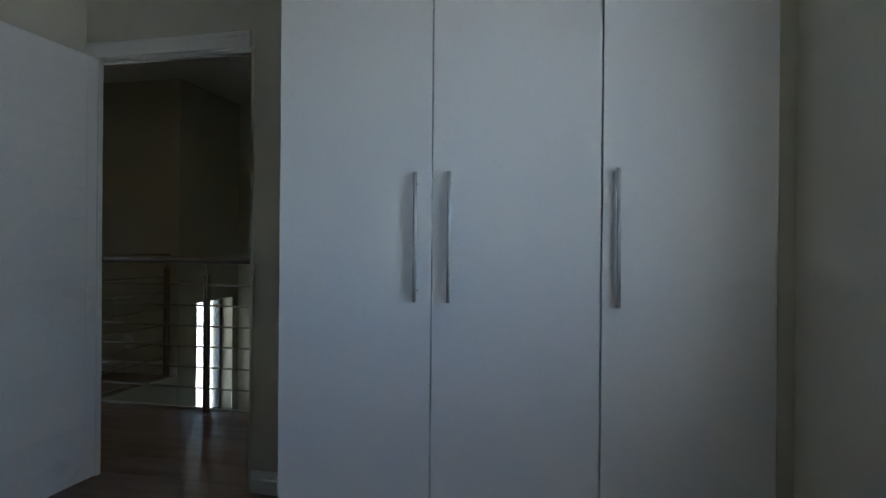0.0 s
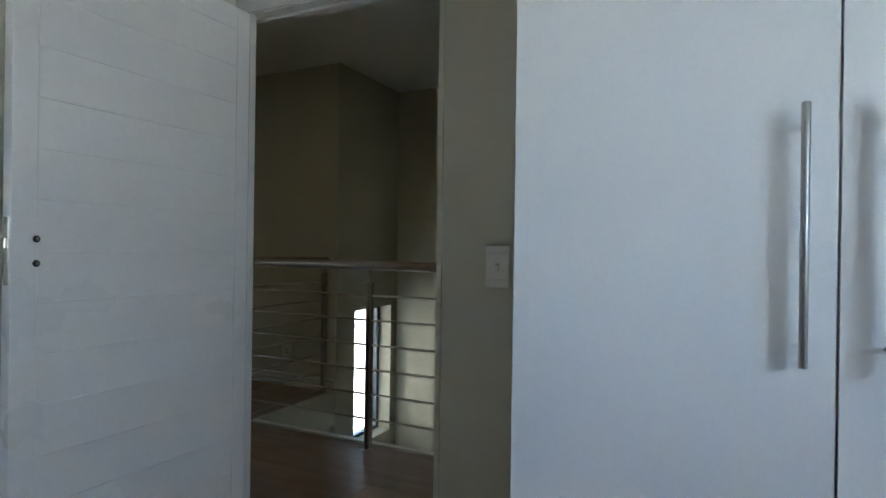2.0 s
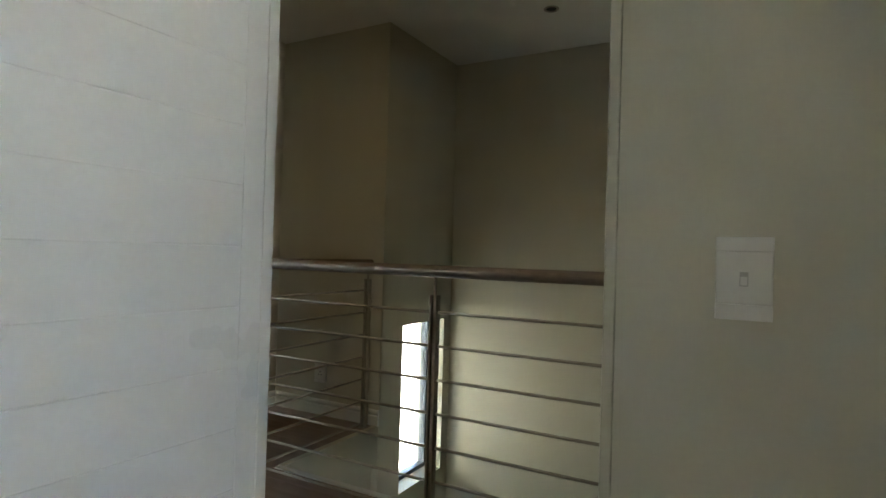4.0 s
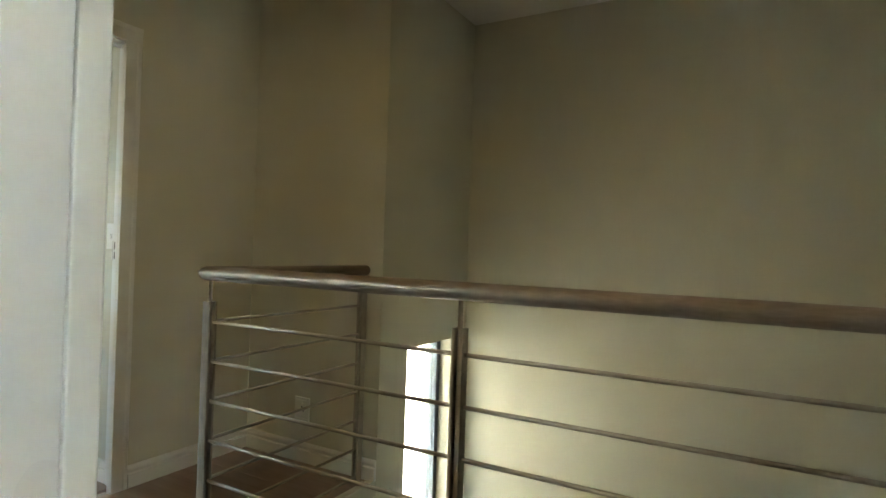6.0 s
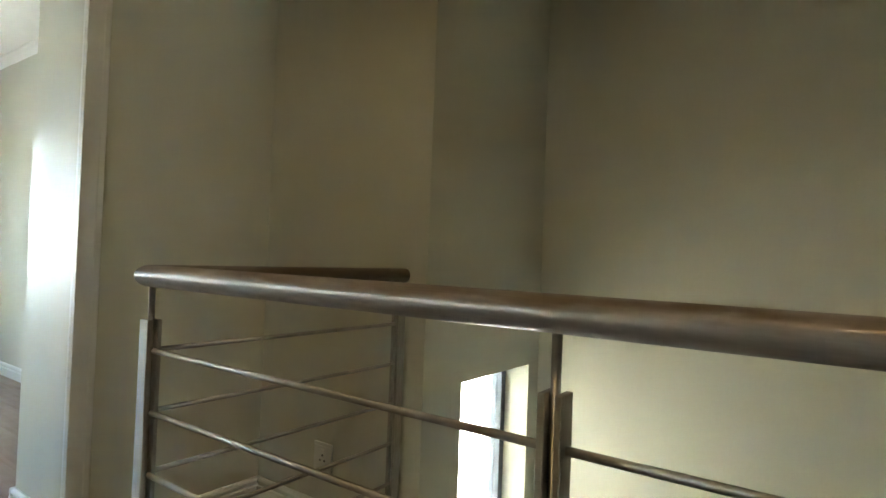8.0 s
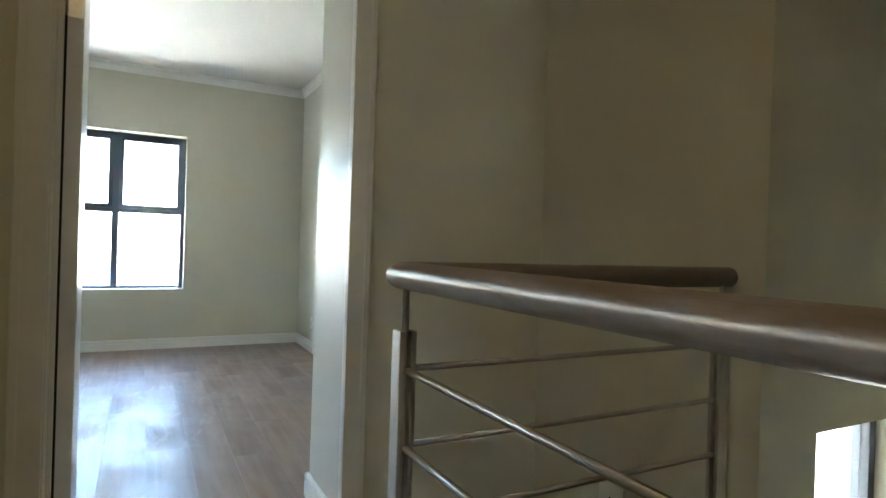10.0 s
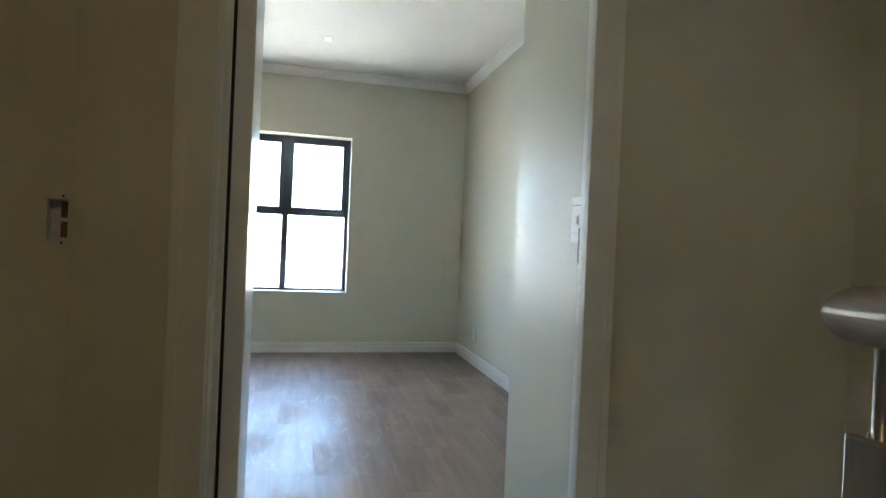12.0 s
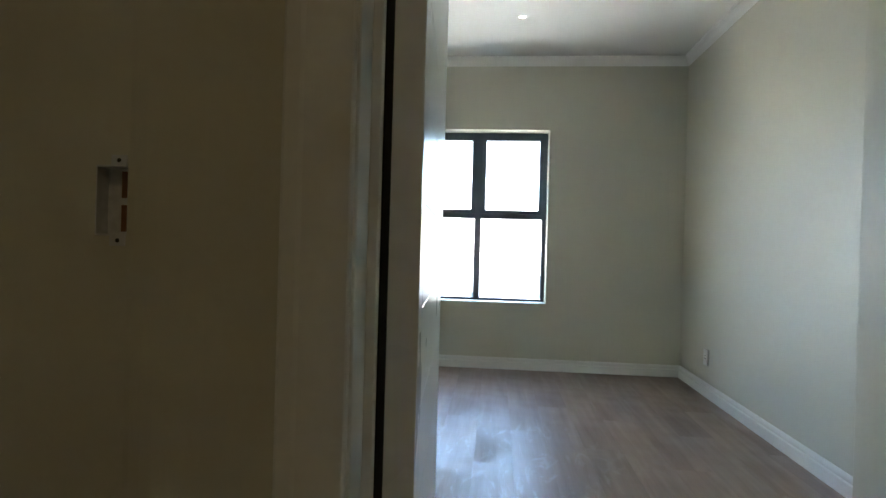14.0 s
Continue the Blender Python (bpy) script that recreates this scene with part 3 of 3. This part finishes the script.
# the second leaf stands open into the far bedroom
door_2 = grooved_door("door_2", "white horizontally grooved door standing open into the room", 0.790, pose(-0.960, -0.582, 0, 0, 0, 183.5))
for z in (0.29, 1.74):
    hinge = part("hinge", tube([(-0.004, 0.045, z - 0.05), (-0.004, 0.045, z + 0.05)], 0.006, 12), CHROME, door_2, "steel butt hinge")
    part("hinge_leaf", box((-0.0015, 0.006, z - 0.05), (0.001, 0.040, z + 0.05)), CHROME, hinge)


# ---- built-in wardrobe ----
YF = -1.632


def wardrobe(x0, x1, doors, label):
    """One cabinet unit with slab doors; doors: (left, right, handle x)."""
    unit = thing("wardrobe_cabinet", label, "wardrobe", "built-in wardrobe units")
    part("body", box((x0, YF + 0.020, 0.0), (x1, YB - 0.002, 2.64), 0.001), MELA, unit)
    for a, b, hx in doors:
        leaf = part("door", box((a, YF, 0.085), (b, YF + 0.018, 2.62), 0.0015), MELA, unit)
        bar = part("handle", tube([(hx, YF - 0.028, 0.955), (hx, YF - 0.028, 1.366)], 0.0065, 16), HANDLE, leaf, "brushed steel bar handle")
        for z in (0.990, 1.331):
            part("handle_stud", tube([(hx, YF - 0.028, z), (hx, YF - 0.0005, z)], 0.0042, 12, False), CHROME, bar)
    return unit


wardrobe(2.388, 3.4385, ((2.3885, 2.9150, 2.868), (2.9190, 3.4365, 2.978)), "white double-door built-in wardrobe with steel bar handles")
wardrobe(3.4395, 3.922, ((3.4410, 3.9195, 3.486),), "white single-door built-in wardrobe with a steel bar handle")
structure("wardrobe_filler", box((3.9235, YF + 0.012, 0.0), (3.9695, YB - 0.002, H), 0.001), WALL, "painted filler strip beside the wardrobe", "trim")
structure("wardrobe_bulkhead", box((2.388, YF + 0.016, 2.642), (3.9225, YB - 0.002, H), 0.001), WALL, "painted bulkhead above the wardrobe", "trim")

# ---- balustrade ----
rail = thing("balustrade", "brushed stainless steel balustrade round the stair opening", "railing")
handrail = part("handrail", tube([(4.01, 0, 1.032), (-0.012, 0, 1.032), (-0.012, 0.915, 1.032)], 0.0252, 32), RAIL_X, rail)
handrail.data.materials.append(RAIL_Y)
for f in handrail.data.polygons:
    f.material_index = int(f.center.y > 0.03 and f.center.x < 0.02)
POSTS = [(0, 0), (0.990, 0), (1.980, 0), (2.970, 0), (3.96, 0), (0, 0.872)]
for k, (x, y) in enumerate(POSTS):
    post = part("post", tube([(x, y, 0.0), (x, y, 1.010)], 0.0066, 14, False), STEEL, rail, "steel rod between two flat bars")
    for s in (-1, 1):
        if k == 0:
            flat = box((x - 0.018, y + s * 0.0064, 0.006), (x + 0.018, y + s * 0.0168, 0.934), 0.0022)
        else:
            flat = box((x + s * 0.0064, y - 0.018, 0.006), (x + s * 0.0168, y + 0.018, 0.934), 0.0022)
        part("flat_bar", flat, STEEL, post)
    part("base_plate", box((x - 0.030, y - 0.030, 0.0), (x + 0.030, y + 0.030, 0.006), 0.002), STEEL, post)
for i in range(7):
    z = 0.864 - 0.1385 * i
    for (xa, ya), (xb, yb) in zip(POSTS[:4], POSTS[1:5]):
        part("bar", tube([(xa + 0.018, 0, z), (xb - 0.018, 0, z)], 0.0062, 12, False), STEEL_X, rail)
    part("bar", tube([(0, 0.018, z), (0, 0.872 - 0.018, z)], 0.0062, 12, False), STEEL_Y, rail)

# ---- stairs below the landing ----
stairs = tagged(thing("staircase", "brown stair flights down to the floor below", "stairs", at=(0, 0, LOW)), kind="structure")
for i in range(8):
    z = -0.181 * (i + 1)
    part("step", box((2.75 - 0.235 * (i + 1), 0.13, z - 0.19 - LOW), (2.78 - 0.235 * i, 0.93, z - LOW), 0.004), STEPM, stairs)
part("half_landing", box((XB - 0.04, 0.13, -1.45 - 0.2 - LOW), (0.87, YC - 0.002, -1.45 - LOW), 0.004), STEPM, stairs)
for i in range(8):
    z = -1.45 - 0.181 * (i + 1)
    part("step", box((0.87 + 0.235 * i - 0.03, 0.97, max(z - 0.19, LOW) - LOW), (0.87 + 0.235 * (i + 1), YC - 0.002, z - LOW), 0.004), STEPM, stairs)
stair_rail = thing("stair_handrail", "brushed steel handrail sloping down beside the stairs", "railing", at=(2.75, 0.9, 0))
part("handrail", tube([(0.16, 0, 1.0), (-1.80, 0, -0.53)], 0.0252, 24), STEEL, stair_rail)
for k in (0.0, -0.85, -1.7):
    part("post", tube([(k, 0, -0.2 + k * 0.77 - 0.03), (k, 0, 0.86 + k * 0.78)], 0.0213, 18), STEEL, stair_rail)


# ---- fittings ----
def switch_plate(name, label, w, h, m, rocker=True):
    """A wall plate on x, z, facing -y, its centre at the origin: a backing with raised caps and a cover between them."""
    sw = thing(name, label, "light switch" if rocker else "socket")
    part("backing", box((-w / 2 + 0.001, -0.006, -h / 2 + 0.001), (w / 2 - 0.001, 0.0, h / 2 - 0.001), 0.001), SHADE, sw)
    c0, c1 = (-h / 2 + 0.025, h / 2 - 0.023) if rocker else (-h / 2 + 0.014, h / 2 - 0.014)
    part("cap", box((-w / 2, -0.011, -h / 2), (w / 2, -0.002, c0 - 0.0005), 0.0014), PLASTIC, sw)
    part("cap", box((-w / 2, -0.011, c1 + 0.0005), (w / 2, -0.002, h / 2), 0.0014), PLASTIC, sw)
    part("cover", box((-w / 2 + 0.0006, -0.0105, c0), (w / 2 - 0.0006, -0.002, c1), 0.0014), PLASTIC, sw)
    if rocker:
        part("rocker_frame", box((-0.0085, -0.0125, -0.0150), (0.0085, -0.0105, 0.0130), 0.0006), PLASTIC, sw)
        part("rocker_well", box((-0.0060, -0.0129, -0.0120), (0.0060, -0.0124, 0.0100)), SHADE, sw)
        part("rocker", box((-0.0048, -0.0165, -0.0105), (0.0048, -0.0129, 0.0030), 0.001), PLASTIC, sw)
    else:
        for x, z, r in ((0, 0.012, 0.0050), (-0.012, -0.008, 0.0042), (0.012, -0.008, 0.0042)):
            part("pin_hole", tube([(x, -0.0112, z), (x, -0.0098, z)], r, 12, False), DARK, sw)
        part("rocker", box((-0.006, -0.0135, 0.026), (0.006, -0.0105, 0.038), 0.001), PLASTIC, sw)
    sw.matrix_world = m
    return sw


switch_plate("light_switch", "white plastic light switch on the wall by the door", 0.080, 0.129, pose(2.132, YB, 1.079))
switch_plate("light_switch", "white plastic light switch on the return wall", 0.072, 0.120, pose(-0.992, 0.236, 1.157))
switch_plate("wall_socket", "white plastic three-pin socket low on the landing wall", 0.100, 0.125, pose(-0.427, YA, 0.275), False)
switch_plate("wall_socket", "white plastic socket low on the bedroom wall", 0.080, 0.115, pose(-4.62, 1.083, 0.285), False)

jbox = thing("junction_box", "open metal switch box in the wall, its cover missing", "switch box", at=(XD, -0.9115, 1.093))
part("back", box((-0.021, -0.0180, -0.0385), (-0.018, 0.0180, 0.0385)), GALV, jbox)
part("side", box((-0.018, -0.0183, -0.0385), (0.0012, -0.0168, 0.0385)), GALV, jbox)
for z0, z1 in ((-0.034, -0.004), (0.004, 0.034)):
    part("knockout", box((-0.0180, 0.000, z0), (-0.0165, 0.0168, z1)), BRICKISH, jbox, "brown knocked-out opening in the box")
part("side", box((-0.018, 0.0168, -0.0385), (-0.002, 0.0183, 0.0385)), GALV, jbox)
part("side", box((-0.018, -0.0168, 0.0370), (0.0012, 0.0168, 0.0390)), GALV, jbox)
part("side", box((-0.018, -0.0168, -0.0390), (0.0012, 0.0168, -0.0370)), GALV, jbox)
for s in (-1, 1):
    tab = part("tab", box((0.0006, 0.000, s * 0.037), (0.0026, 0.018, s * 0.050), 0.0005), GALV, jbox)
    part("screw_hole", tube([(0.0020, 0.0095, s * 0.044), (0.0030, 0.0095, s * 0.044)], 0.0024, 10, False), DARK, tab)


def downlight(name, label, x, y, z, r, lens):
    """A recessed ceiling lamp: a rounded ring and a lens set a little above it."""
    lamp = thing(name, label, "ceiling light", at=(x, y, z))
    bm = bmesh.new()
    prof = [(r * 0.66, 0.004), (r * 0.70, -0.003), (r * 0.86, -0.006), (r, -0.002), (r, 0.002)]
    rings = [[bm.verts.new((a * math.cos(k * math.pi / 16), a * math.sin(k * math.pi / 16), b)) for k in range(32)] for a, b in prof]
    for r0, r1 in zip(rings, rings[1:]):
        for k in range(32):
            bm.faces.new((r0[k], r0[(k + 1) % 32], r1[(k + 1) % 32], r1[k])).smooth = True
    part("ring", bm, STEEL, lamp)
    part("lens", tube([(0, 0, -0.001), (0, 0, 0.006)], r * 0.68, 32, False), lens or DARK, lamp)
    return lamp


COOL = lamp_material("lamp_lens", (1.0, 0.98, 0.94), 0.4)
WARM = lamp_material("warm_lamp_lens", (1.0, 0.74, 0.38), 24.0)
downlight("downlight", "small round white recessed ceiling downlight", -4.35, -0.348, H, 0.036, COOL)
downlight("landing_downlight", "dark round recessed downlight in the landing ceiling", 1.04, 1.20, HL, 0.045, None)
downlight("landing_downlight", "warm glowing recessed downlight above the landing", 0.75, -0.42, HL, 0.032, WARM)


# ---- floor planks ----
def plank_mesh(length, width):
    bm = box((0, 0, -0.0115), (length, width, 0.0))
    top = [e for e in bm.edges if all(v.co.z > -0.001 for v in e.verts)]
    bmesh.ops.bevel(bm, geom=top, offset=0.0003, segments=1, affect="EDGES")
    return mesh("plank", bm, LAM)


PLANKS = {}


def lay(floor, x0, x1, y0, y1, shift=0.0):
    """Laminate planks along x in staggered rows, cut at the walls."""
    w, length, gap, row = 0.193, 1.285, 0.0004, 0
    y = y0
    while y < y1 - 0.01:
        wide = min(w, y1 - y)
        x = x0 - ((row * 0.41 + shift) % 1.0) * length
        while x < x1 - 0.01:
            a, b = max(x, x0), min(x + length, x1)
            if b - a > 0.01:
                key = (round(b - a, 3), round(wide, 3))
                if key not in PLANKS:
                    PLANKS[key] = plank_mesh(b - a - gap, wide - gap)
                ob = new("plank", PLANKS[key])
                ob.parent = floor
                ob.location = (a, y, 0)
            x += length
        y += w
        row += 1


lay(floor_second, XW, XR + 0.055, -2.5, 1.083, 0.2)
lay(floor_landing, XD - 0.055, 4.02, YB + 0.05, 0.085, 0.5)
lay(floor_recess, XD, 0.90, YL, YB + 0.05, 0.8)
lay(floor_landing_arm, XD, 0.02, 0.085, YA, 0.1)
lay(floor_bedroom, 1.03, 3.97, -5.9, YB + 0.048, 0.7)
